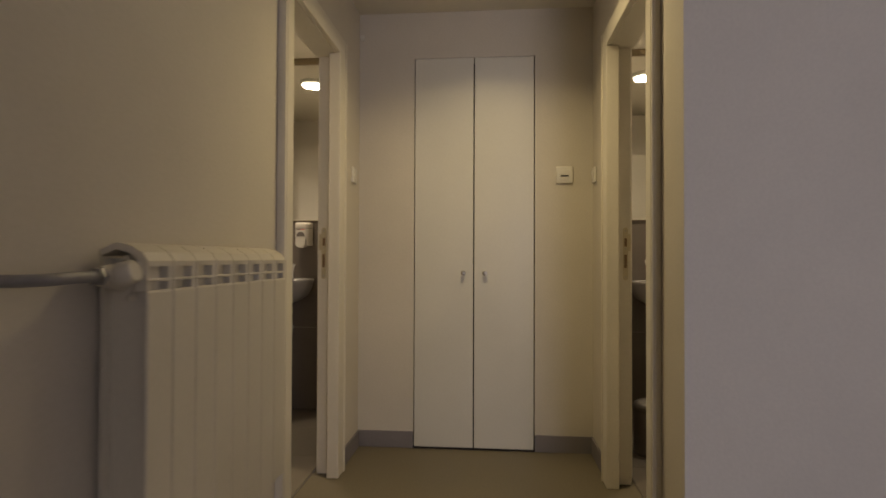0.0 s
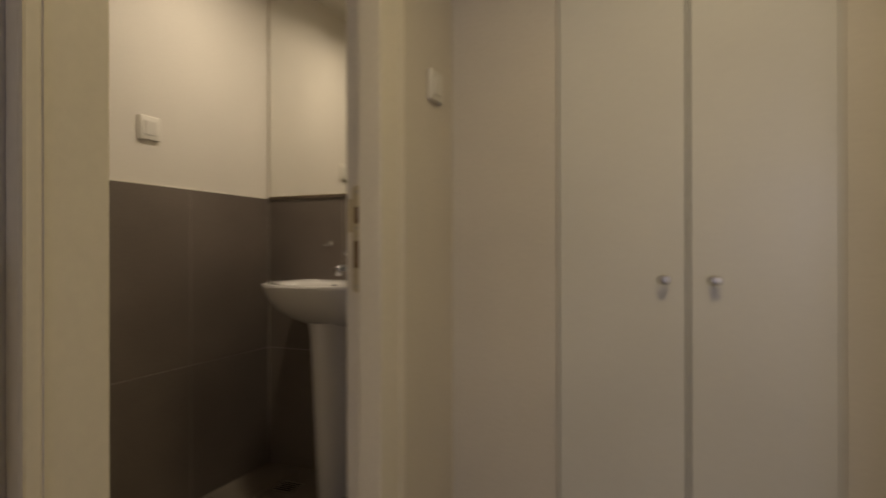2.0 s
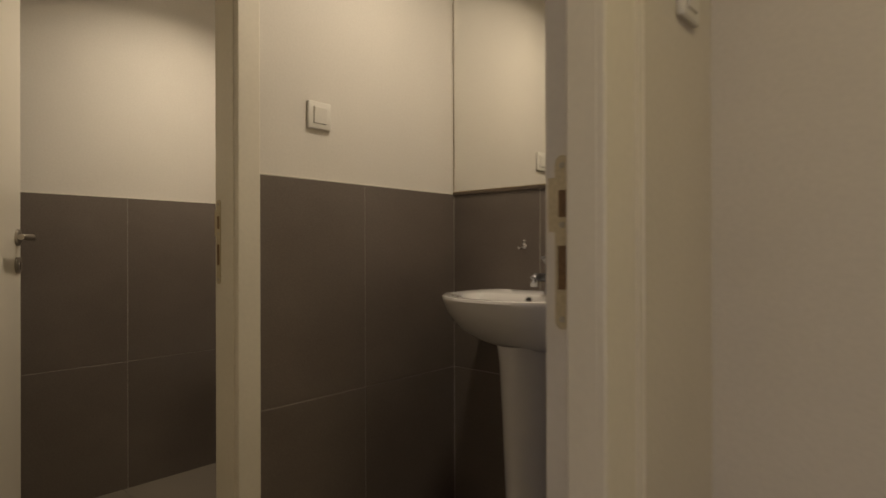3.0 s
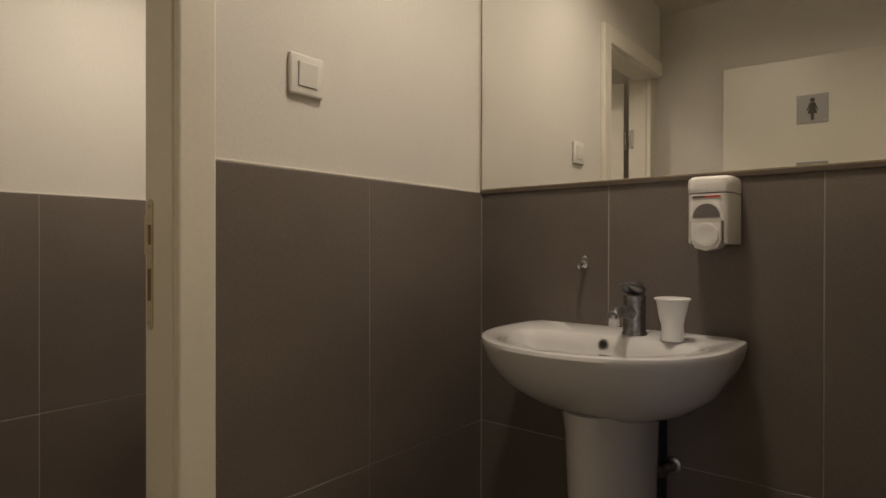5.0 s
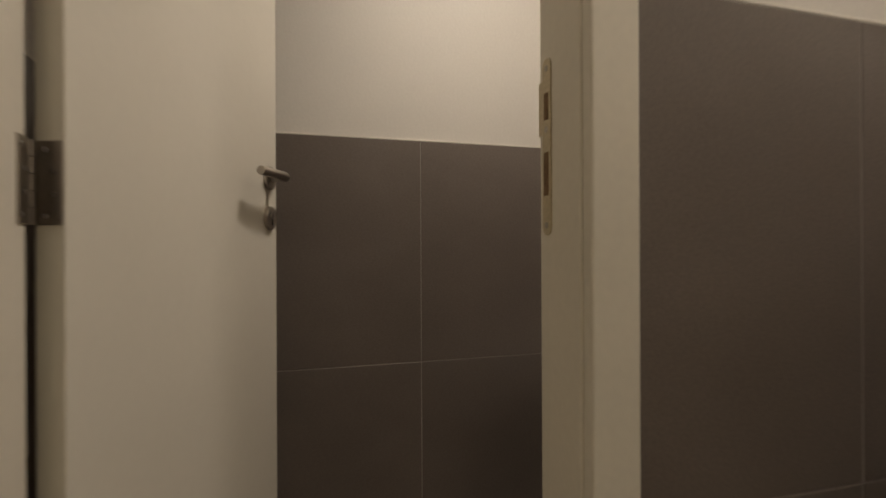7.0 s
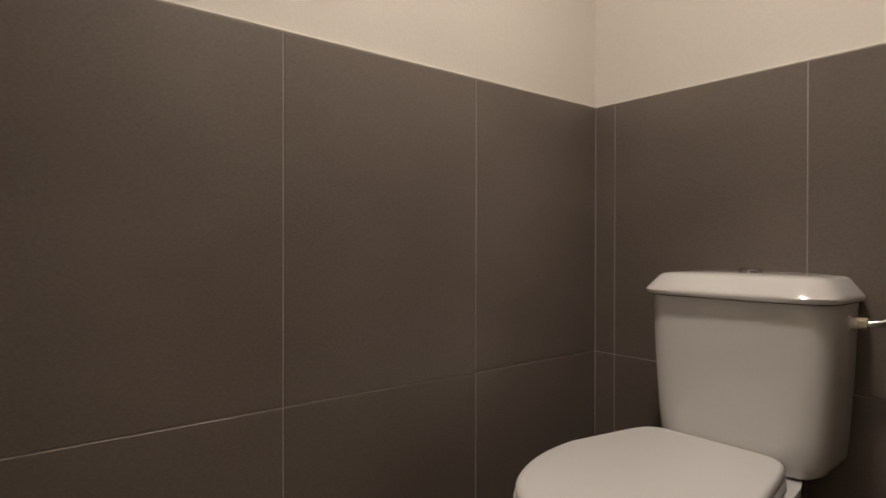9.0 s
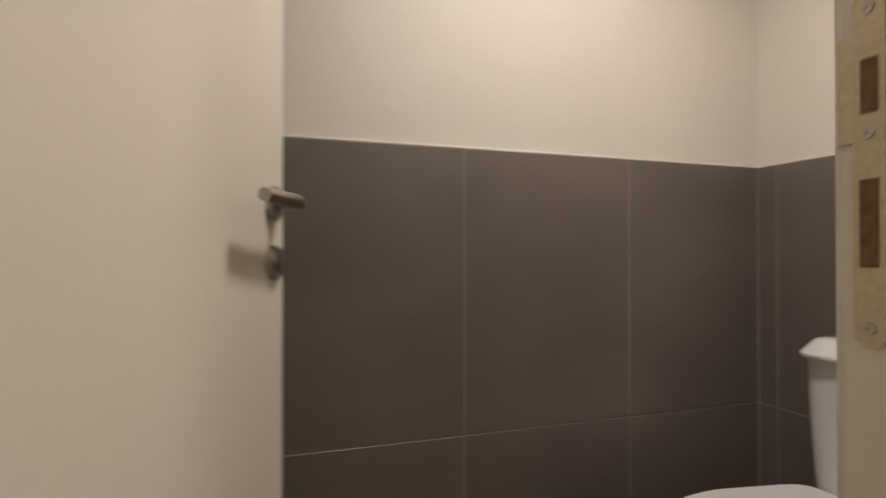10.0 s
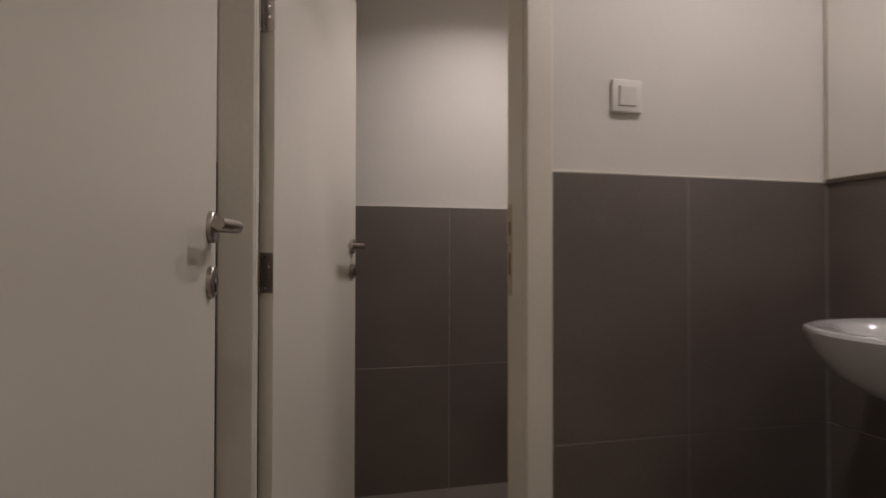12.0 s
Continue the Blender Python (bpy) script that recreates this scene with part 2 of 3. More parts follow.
structure("wall_window", bm, HALL_PAINT, "plain hallway wall with a window", "wall")

# added wall, out of view: blocks direct daylight from the hallway's left side
structure("wall_hall_back", box(0.617, 0.717, -2.0, 0.25, 0, CEIL), HALL_PAINT, "unseen wall added to keep window light off the hallway's left side", "wall")

# skirting of the hallway's end
for x0, x1, y0, y1 in ((-0.617, -0.318, 4.70, 4.71), (0.318, 0.617, 4.70, 4.71), (-0.617, -0.607, 4.36, 4.70), (0.607, 0.617, 4.36, 4.70)):
    structure("baseboard", box(x0, x1, y0, y1, 0, 0.086, 0.002), SKIRT, "grey vinyl skirting strip", "baseboard")


# ---- door frames ----
def door_frame(s, name, label, pieces):
    f = thing(name, (s * pieces[0][1][0], pieces[0][1][2], 0), label, "door frame", kind="structure")
    for kind, (x0, x1, y0, y1, z0, z1) in pieces:
        part(kind, box(s * x0, s * x1, y0, y1, z0, z1, 0.004), FRAME, f)
    return f


for s, near, sh in ((-1, 3.631, 0.0), (1, 3.582, -0.17)):
    door_frame(s, "door_frame", "cream lacquered wooden door frame of the washroom", [
        ("jamb", (0.6172, 0.728, 3.56, near, 0, 1.97)), ("stop", (0.606, 0.652, 4.25, 4.3195, 0, HEAD)), ("jamb", (0.652, 0.715, 4.303, 4.3195, 0, 1.97)),
        ("head_jamb", (0.6172, 0.728, near, 4.302, HEAD, 1.97)),
        ("casing", (0.593, 0.617, near - 0.094, near, 0, 2.025)), ("casing", (0.597, 0.617, 4.2505, 4.355, 0, 2.025)), ("casing", (0.595, 0.617, near, 4.2505, HEAD, 2.025)),
        ("moulding", (0.594, 0.597, 4.335, 4.355, 0, 2.025)), ("moulding", (0.590, 0.593, near - 0.094, near - 0.074, 0, 2.025)),
        ("casing", (0.717, 0.729, 4.345, 4.42, 0, 2.025)), ("casing", (0.717, 0.729, 3.655, 4.345, HEAD + 0.02, 2.025))])
    door_frame(s, "door_frame", "cream lacquered wooden door frame of the toilet stall", [
        ("jamb", (1.8602 + sh, 1.955 + sh, 3.75, 3.777, 0, 1.97)), ("jamb", (1.8002 + sh, 1.908 + sh, 4.415, 4.4295, 0, 1.97)), ("jamb", (1.908 + sh, 1.915 + sh, 4.422, 4.4295, 0, 1.97)),
        ("head_jamb", (1.8002 + sh, 1.915 + sh, 3.777, 4.415, HEAD, 1.97)),
        ("casing", (1.838 + sh, 1.86 + sh, 3.694, 3.774, 0, 2.02)), ("casing", (1.778 + sh, 1.80 + sh, 4.417, 4.487, 0, 2.02)), ("casing", (1.778 + sh, 1.80 + sh, 3.774, 4.417, HEAD + 0.003, 2.02)),
        ("casing", (1.915 + sh, 1.922 + sh, 4.43, 4.49, 0, 2.02)), ("casing", (1.915 + sh, 1.922 + sh, 3.76, 4.43, HEAD + 0.02, 2.02))])


def strike(s, x, y, z0, z1, name="strike_plate"):
    p = thing(name, (s * x, y, z0), "brass-coloured strike plate screwed to the door jamb", "strike plate", "strike plates")
    h, m = z1 - z0, (z0 + z1) / 2
    bm = lathe((s * x, y, z0 + 0.011), [(0.011, 0), (0.011, 0.002)], (0, -1, 0), 20)
    lathe((s * x, y, z1 - 0.011), [(0.011, 0), (0.011, 0.002)], (0, -1, 0), 20, bm)
    box(s * x - 0.011, s * x + 0.011, y - 0.0023, y, z0 + 0.011, z1 - 0.011, bm=bm)
    box(s * (x + 0.009), s * (x + 0.022), y - 0.0025, y, z1 - 0.105, z1 - 0.03, 0.001, bm)
    part("plate", bm, BRASS, p)
    part("latch_hole", box(s * x - 0.005, s * x + 0.006, y - 0.0034, y - 0.002, z1 - 0.085, z1 - 0.048), HOLE, p)
    part("bolt_hole", box(s * x - 0.006, s * x + 0.006, y - 0.0034, y - 0.002, z0 + 0.055, z0 + 0.115), HOLE, p)
    for z in (z0 + 0.014, m + 0.024, z1 - 0.014):
        part("screw", lathe((s * x, y - 0.002, z), [(0.0045, 0), (0.004, 0.0015), (0.0015, 0.0015), (0.001, 0.0006)], (0, -1, 0), 12), STEEL, p)


strike(-1, 0.686, 4.303, 0.905, 1.144)
strike(1, 0.690, 4.303, 0.907, 1.143)
strike(-1, 1.884, 4.415, 0.917, 1.162)


# ---- door leaves ----
def lever_set(door, m, x, z, out):
    """A satin lever on its rose and a key rose below, on the face towards out (+1 or -1) of a leaf built along +x."""
    y = 0.0 if out > 0 else -0.042
    rose = part("handle_rose", lathe((x, y, z), [(0.026, 0), (0.026, 0.007), (0.024, 0.009)], (0, out, 0), 28), STEEL, door, smooth=True, transform=m)
    pts = [(x, y + out * 0.006, z), (x, y + out * 0.026, z), (x - 0.002, y + out * 0.036, z), (x - 0.010, y + out * 0.043, z), (x - 0.024, y + out * 0.046, z), (x - 0.075, y + out * 0.045, z), (x - 0.128, y + out * 0.040, z)]
    part("lever_handle", tube(pts, [0.0085, 0.0085, 0.0095, 0.0105, 0.0105, 0.0095, 0.009], 16), STEEL, door, smooth=True, transform=m)
    key = part("key_rose", lathe((x, y, z - 0.088), [(0.026, 0), (0.026, 0.007), (0.024, 0.009)], (0, out, 0), 28), STEEL, door, smooth=True, transform=m)
    part("key_hole", lathe((x, y + out * 0.009, z - 0.084), [(0.0085, 0), (0.0085, 0.0012)], (0, out, 0), 14), CHROME, key, transform=m)
    part("key_slot", box(x - 0.002, x + 0.002, y + out * 0.0092, y + out * 0.0106, z - 0.104, z - 0.09), DARK, key, transform=m)


def leaf(s, hinge, free, label, hinge_heights, lever=1.057):
    """A flush leaf from its hinge corner to its free corner, its thickness lying behind the face towards +y."""
    hx, hy = hinge
    d = Vector((free[0] - hx, free[1] - hy))
    w = d.length
    m = Matrix.Translation((hx, hy, 0)) @ Matrix.Rotation(math.atan2(d.y, d.x), 4, "Z")
    flip = 1 if s > 0 else -1
    m = m @ Matrix.Diagonal((1, flip, 1, 1))
    door = thing("door", (hx, hy, 0.008), label, "door", "washroom doors")
    part("panel", box(0, w, -0.04, 0, 0.008, HEAD - 0.004, 0.002), LACQUER, door, transform=m)
    for out in (1, -1):
        lever_set(door, m, w - 0.044, lever, out)
    lock = part("lock_front", box(w - 0.0005, w + 0.0015, -0.031, -0.009, 0.92, 1.15), STEEL, door, transform=m)
    part("latch_bolt", box(w, w + 0.010, -0.026, -0.014, 1.055, 1.085, 0.002), STEEL, lock, transform=m)
    for z in hinge_heights:
        h = part("hinge", box(-0.0025, -0.0002, -0.036, -0.001, z - 0.0505, z + 0.0505, 0.001), STEEL, door, "satin steel butt hinge", transform=m)
        bm = bmesh.new()
        for k in range(5):
            lathe((-0.010, -0.038, z - 0.0505 + k * 0.0202), [(0.0066, 0.0005), (0.0066, 0.0197)], (0, 0, 1), 14, bm)
        part("knuckle", bm, STEEL, h, smooth=True, transform=m)
        for k in range(4):
            part("screw", lathe((-0.0025, -0.024 + 0.011 * (k % 3 > 0), z - 0.040 + k * 0.0267), [(0.0038, 0), (0.0030, 0.0012)], (-1, 0, 0), 10), CHROME, h, transform=m)
    return door, m, w


main_door, main_m, main_w = leaf(-1, (-0.735, 3.667), (-1.498, 3.735), "open cream lacquered washroom door with a women's sign", (0.30, 0.980, 1.64), 1.068)
leaf(-1, (-1.966, 3.813), (-2.542, 4.076), "half-open cream lacquered toilet stall door", (0.30, 0.980, 1.64))
leaf(1, (0.735, 3.667), (1.498, 3.735), "open cream lacquered washroom door", (0.30, 0.980, 1.64))
leaf(1, (1.796, 3.819), (2.33, 4.16), "half-open cream lacquered toilet stall door", (0.30, 0.980, 1.64))

# frame side of the hinges of the stall
hb = thing("hinge_leaf", (-1.955, 3.777, 0.917), "satin steel hinge leaf screwed to the door jamb", "hinge", "stall hinge leaves")
part("plate", box(-1.958, -1.926, 3.7765, 3.7795, 0.9295, 1.0305, 0.001), STEEL, hb)
for k in range(4):
    part("screw", lathe((-1.935 - 0.010 * (k % 3 > 0), 3.7794, 0.940 + k * 0.0267), [(0.0038, 0), (0.0030, 0.0012)], (0, 1, 0), 10), CHROME, hb)
hc = copy_thing(hb, Matrix.Translation((-1.955, 3.777, 1.582)))

# sign with a plain figure, and a small plate under it, on the washroom door
sign = thing("restroom_sign", (-1.132, 3.705, 1.636), "brushed steel restroom sign with a dark figure in a dress", "sign")
sx = 0.397
part("plaque", box(sx - 0.061, sx + 0.061, 0.0002, 0.003, 1.636, 1.767, 0.001), PLAQUE, sign, transform=main_m.copy())
part("figure_head", lathe((sx, -0.0031, 1.742), [(0.0095, 0), (0.0095, 0.001)], (0, -1, 0), 20), INK, sign, transform=main_m.copy() @ Matrix.Diagonal((1, -1, 1, 1)))
fig = bmesh.new()
outline = [(-0.006, 1.731), (0.006, 1.731), (0.012, 1.726), (0.023, 1.696), (0.019, 1.694), (0.009, 1.716), (0.019, 1.680), (0.007, 1.680), (0.005, 1.650), (-0.005, 1.650), (-0.007, 1.680), (-0.019, 1.680), (-0.009, 1.716), (-0.019, 1.694), (-0.023, 1.696), (-0.012, 1.726)]
loft([[(sx + a, 0.003, z) for a, z in outline], [(sx + a, 0.0042, z) for a, z in outline]], fig)
part("figure_body", fig, INK, sign, transform=main_m.copy())
for a, z in ((-0.052, 1.645), (0.052, 1.645), (-0.052, 1.758), (0.052, 1.758)):
    part("screw", lathe((sx + a, 0.003, z), [(0.003, 0), (0.002, 0.001)], (0, 1, 0), 10), STEEL, sign, transform=main_m.copy())
part("plate", box(sx - 0.061, sx + 0.061, 0.0002, 0.003, 1.40, 1.462, 0.001), PLAQUE, sign, transform=main_m.copy())

# ---- closet doors ----
for x0, x1, k in ((-0.312, -0.003, -0.054), (0.003, 0.312, 0.058)):
    c = thing("closet_door", ((x0 + x1) / 2, 4.70, 0.01), "tall white closet door with a small round knob", "closet door", "closet doors")
    part("panel", box(x0, x1, 4.697, 4.715, 0.012, 2.062, 0.0015), CLOSET, c)
    part("knob", lathe((k, 4.697, 0.926), [(0.006, 0), (0.005, 0.010), (0.011, 0.016), (0.0125, 0.021), (0.010, 0.025), (0.004, 0.026)], (0, -1, 0), 20), STEEL, c, smooth=True)
structure("trim", box(-0.318, 0.318, 4.70, 4.80, 0.0, 0.010), DARK, "dark closet threshold", "trim")


# ---- switches ----
def wall_switch(name, label, at, normal, size=0.084, slot=False):
    """A square plate with a rocker, on a wall whose outward normal is one of x or y."""
    w = thing(name, at, label, "light switch" if not slot else "thermostat")
    turn = Matrix.Translation(at) @ Matrix.Rotation(math.atan2(normal[1], normal[0]) + math.pi / 2, 4, "Z")
    h = size / 2
    part("plate", box(-h, h, -0.012, 0, -h, h, 0.005, segments=3), PLASTIC, w, transform=turn, smooth=True)
    if slot:
        part("frame", box(-h * 0.62, h * 0.62, -0.0145, -0.011, -h * 0.62, h * 0.62, 0.0015), PLASTIC, w, transform=turn)
        part("slot", box(-h * 0.48, h * 0.48, -0.0155, -0.014, -h * 0.22, -h * 0.06), DARK, w, transform=turn)
        part("dial_plate", box(-h * 0.5, h * 0.5, -0.0165, -0.014, 0, h * 0.5, 0.001), PLASTIC, w, transform=turn)
    else:
        # dark grey rim paints in the shadow line between plate and rocker
        part("rocker_gap", box(-h * 0.57, h * 0.57, -0.0124, -0.011, -h * 0.59, h * 0.59), GREY, w, transform=turn)
        part("rocker", box(-h * 0.55, h * 0.55, -0.003, 0.003, -h * 0.57, h * 0.57, 0.0012), PLASTIC, w, transform=turn @ Matrix.Translation((0, -0.0135, 0)) @ Matrix.Rotation(radians(4), 4, "X"))
    return w


wall_switch("light_switch", "white square light switch on the cream washroom wall", (-1.80, 4.702, 1.441), (1, 0), 0.088)
wall_switch("light_switch", "white square light switch on the cream washroom wall", (1.63, 4.702, 1.438), (-1, 0))
wall_switch("light_switch", "white square light switch beside the closet", (-0.617, 4.575, 1.427), (1, 0), 0.080)
wall_switch("light_switch", "white square light switch beside the closet", (0.617, 4.640, 1.427), (-1, 0), 0.080)
wall_switch("thermostat", "white square thermostat with a dark slot", (0.470, 4.71, 1.438), (0, -1), 0.088, True)


# ---- lamps ----
for lx, ly, power, tone in LAMPS:
    lamp = thing("ceiling_lamp", (lx, ly, CEIL - 0.03), "round flush white ceiling lamp, lit", "ceiling lamp", "ceiling lamps")
    part("rim", lathe((lx, ly, CEIL), [(0.100, 0), (0.100, -0.022), (0.094, -0.028), (0.088, -0.024)], n=40), PLASTIC, lamp, smooth=True)
    part("diffuser", lathe((lx, ly, CEIL - 0.022), [(0.090, 0), (0.086, -0.005), (0.065, -0.009), (0.02, -0.010)], n=40), DIFFUSER, lamp, smooth=True)

# ---- window behind the walk ----
win = thing("window_1", (1.5, -2.05, 0.5), "white framed hallway window", "window", kind="structure")
for name, b in (("frame", (0.9, 0.96, 0.5, 2.2)), ("frame", (2.04, 2.1, 0.5, 2.2)), ("frame", (0.96, 2.04, 0.5, 0.56)), ("frame", (0.96, 2.04, 2.14, 2.2)), ("mullion", (1.47, 1.53, 0.56, 2.14))):
    part(name, box(b[0], b[1], -2.08, -2.02, b[2], b[3], 0.003), PLASTIC, win)
for x0, x1 in ((0.962, 1.468), (1.532, 2.038)):
    pane = part("pane", box(x0, x1, -2.054, -2.048, 0.562, 2.138), GLASS, win)
    pane.visible_shadow = False


# ---- radiator ----
def radiator():
    r = thing("radiator", (-0.56, 3.0, 0.36), "cream aluminium sectional radiator on the hallway wall", "radiator")
    y0, pitch, count = 2.655, 0.0855, 8
    xf, xb = -0.510, -0.602
    for i in range(count):
        a, b = y0 + i * pitch + 0.0015, y0 + (i + 1) * pitch - 0.0015
        mid = (a + b) / 2
        bm = box(xf - 0.008, xf, a - 0.001, b + 0.001, 0.37, 0.945, 0.005)
        box(xb, xf - 0.012, mid - 0.016, mid + 0.016, 0.37, 1.004, 0.004, bm)
        box(xb, xb + 0.006, a + 0.003, b - 0.003, 0.37, 1.004, 0.002, bm)
        # cap that curves over the top, with an open grille beneath
        prof = [(xb, 1.018), (xb + 0.03, 1.032), (xf - 0.035, 1.027), (xf - 0.012, 1.014), (xf - 0.001, 0.998), (xf - 0.001, 0.988), (xf - 0.013, 0.994), (xf - 0.036, 1.012), (xb + 0.03, 1.020), (xb, 1.006)]
        loft([[(x, a, z) for x, z in prof], [(x, b, z) for x, z in prof]], bm)
        box(xf - 0.028, xf - 0.002, a, a + 0.014, 0.942, 0.996, 0.003, bm)
        box(xf - 0.028, xf - 0.002, b - 0.014, b, 0.942, 0.996, 0.003, bm)
        box(xf - 0.030, xf - 0.001, a, b, 0.960, 0.966, 0.002, bm)
        box(xf - 0.044, xf - 0.038, a, b, 0.925, 1.008, bm=bm)
        part("section", bm, RADIATOR, r)
    part("header_pipe", tube([(-0.558, y0 - 0.004, 0.955), (-0.558, y0 + pitch * count + 0.004, 0.955)], 0.022, 18), RADIATOR, r, smooth=True)
    part("header_pipe", tube([(-0.558, y0 - 0.004, 0.41), (-0.558, y0 + pitch * count + 0.004, 0.41)], 0.022, 18), RADIATOR, r, smooth=True)
    for y in (y0 + 0.12, y0 + pitch * count - 0.12):
        part("bracket", box(-0.617, xb + 0.004, y - 0.012, y + 0.012, 0.90, 0.93), RADIATOR, r)
    zv = 0.972
    v = part("valve", tube([(-0.558, y0 - 0.001, 0.958), (-0.558, y0 - 0.02, 0.964), (-0.558, y0 - 0.034, zv), (-0.558, y0 - 0.058, zv)], [0.017, 0.017, 0.021, 0.017], 16), RADIATOR, r, "cream radiator valve", True)
    part("valve_cap", lathe((-0.545, y0 - 0.036, zv), [(0.014, 0), (0.020, 0.006), (0.0215, 0.012), (0.0205, 0.034), (0.017, 0.038)], (1, 0, 0.25), 20), RADIATOR, v, smooth=True)
    part("union_nut", lathe((-0.558, y0 - 0.056, zv), [(0.016, 0), (0.016, 0.014), (0.011, 0.016)], (0, -1, 0), 6), DULL, v)
    part("supply_pipe", tube([(-0.558, y0 - 0.06, zv), (-0.559, y0 - 0.12, zv), (-0.566, y0 - 0.16, zv - 0.002), (-0.585, y0 - 0.19, zv - 0.003), (-0.62, y0 - 0.20, zv - 0.003)], 0.010, 12), PIPE, r, smooth=True)


radiator()


# ---- washbasins ----
def basin(cx):
    b = thing("washbasin", (cx, 5.2, 0), "white ceramic pedestal washbasin against taupe tiles", "washbasin", "washbasins")
    cy, yb = 5.215, 5.354 - 5.215
    loops = []
    for k, z, fy in ((0.34, 0.690, 0.26), (0.52, 0.700, 0.40), (0.72, 0.727, 0.58), (0.88, 0.766, 0.78), (0.965, 0.815, 0.93), (0.993, 0.846, 0.985), (1.0, 0.859, 1.0), (0.992, 0.866, 0.99), (0.975, 0.868, 0.972), (0.93, 0.8675, 0.925)):
        loops.append(oval(cx, cy, z, 0.282 * k, 0.298 * fy, yb, 72, 2.15, 9.0))
    for hw, front, back, z in ((0.222, 0.240, 0.022, 0.864), (0.214, 0.232, 0.014, 0.858), (0.200, 0.216, 0.004, 0.835), (0.165, 0.175, -0.008, 0.775), (0.100, 0.110, -0.02, 0.735), (0.03, 0.04, -0.03, 0.728)):
        c2 = cy - 0.045
        loops.append([(x, y, z) for x, y, _ in oval(cx, c2, z, hw, front - 0.045, back + 0.045, 72, 2.0, 2.8)])
    part("bowl", loft(loops), CERAMIC, b, smooth=True)
    part("pedestal", loft([oval(cx + 0.012, 5.22, z, hw, f, 0.12, 40, 2.0, 4) for z, hw, f in ((0, 0.070, 0.115), (0.012, 0.073, 0.119), (0.25, 0.078, 0.135), (0.5, 0.084, 0.15), (0.66, 0.089, 0.162), (0.715, 0.095, 0.172))]), CERAMIC, b, smooth=True)
    o = part("overflow_ring", lathe((cx, 5.201, 0.846), [(0.013, 0), (0.013, 0.003), (0.009, 0.003), (0.008, -0.004)], (0, -1, 0.35), 20), DULL, b, smooth=True)
    part("overflow_hole", lathe((cx, 5.2005, 0.846), [(0.0085, 0), (0.0085, 0.002)], (0, -1, 0.35), 16), DARK, o)
    return b


def faucet(x, y, z, s, label):
    f = thing("faucet", (x, y, z), label, "faucet", "faucets")
    d = Vector((s * 0.10, -0.995, 0)).normalized()
    part("body", loft([oval(x, y, zz, r, r, r, 24) for zz, r in ((z, 0.029), (z + 0.004, 0.029), (z + 0.008, 0.0265), (z + 0.04, 0.025), (z + 0.075, 0.025), (z + 0.092, 0.026))]), DULL, f, smooth=True)
    p = Vector((x, y, z + 0.048))
    part("spout", tube([p, p + d * 0.05 + Vector((0, 0, 0.010)), p + d * 0.088 + Vector((0, 0, 0.012)), p + d * 0.102 + Vector((0, 0, 0.004))], [0.016, 0.0135, 0.0125, 0.012], 16), DULL, f, smooth=True)
    part("aerator", lathe(p + d * 0.098 + Vector((0, 0, 0.006)), [(0.012, 0), (0.0125, -0.022), (0.011, -0.026)], (0, 0, 1), 18), CHROME, f, smooth=True)
    side, loops = Vector((-d.y, d.x, 0)), []
    for along, w, low, high in ((-0.027, 0.006, 0.094, 0.100), (-0.022, 0.017, 0.093, 0.113), (-0.010, 0.0245, 0.093, 0.124), (0.006, 0.0265, 0.093, 0.129), (0.020, 0.0235, 0.096, 0.130), (0.034, 0.017, 0.108, 0.128), (0.050, 0.011, 0.116, 0.125), (0.062, 0.006, 0.119, 0.123)):
        c, mid, half = Vector((x, y, z)) + d * along, (low + high) / 2, (high - low) / 2
        loops.append([c + side * (w * math.cos(a)) + Vector((0, 0, mid + half * math.sin(a))) for a in [2 * math.pi * k / 20 for k in range(20)]])
    lever = part("lever", loft(loops), DULL, f, smooth=True)
    part("temperature_dot", lathe(Vector((x, y, z + 0.112)) + d * 0.024, [(0.004, 0), (0.003, 0.004)], d + Vector((0, 0, -0.4)), 10), RED, lever)


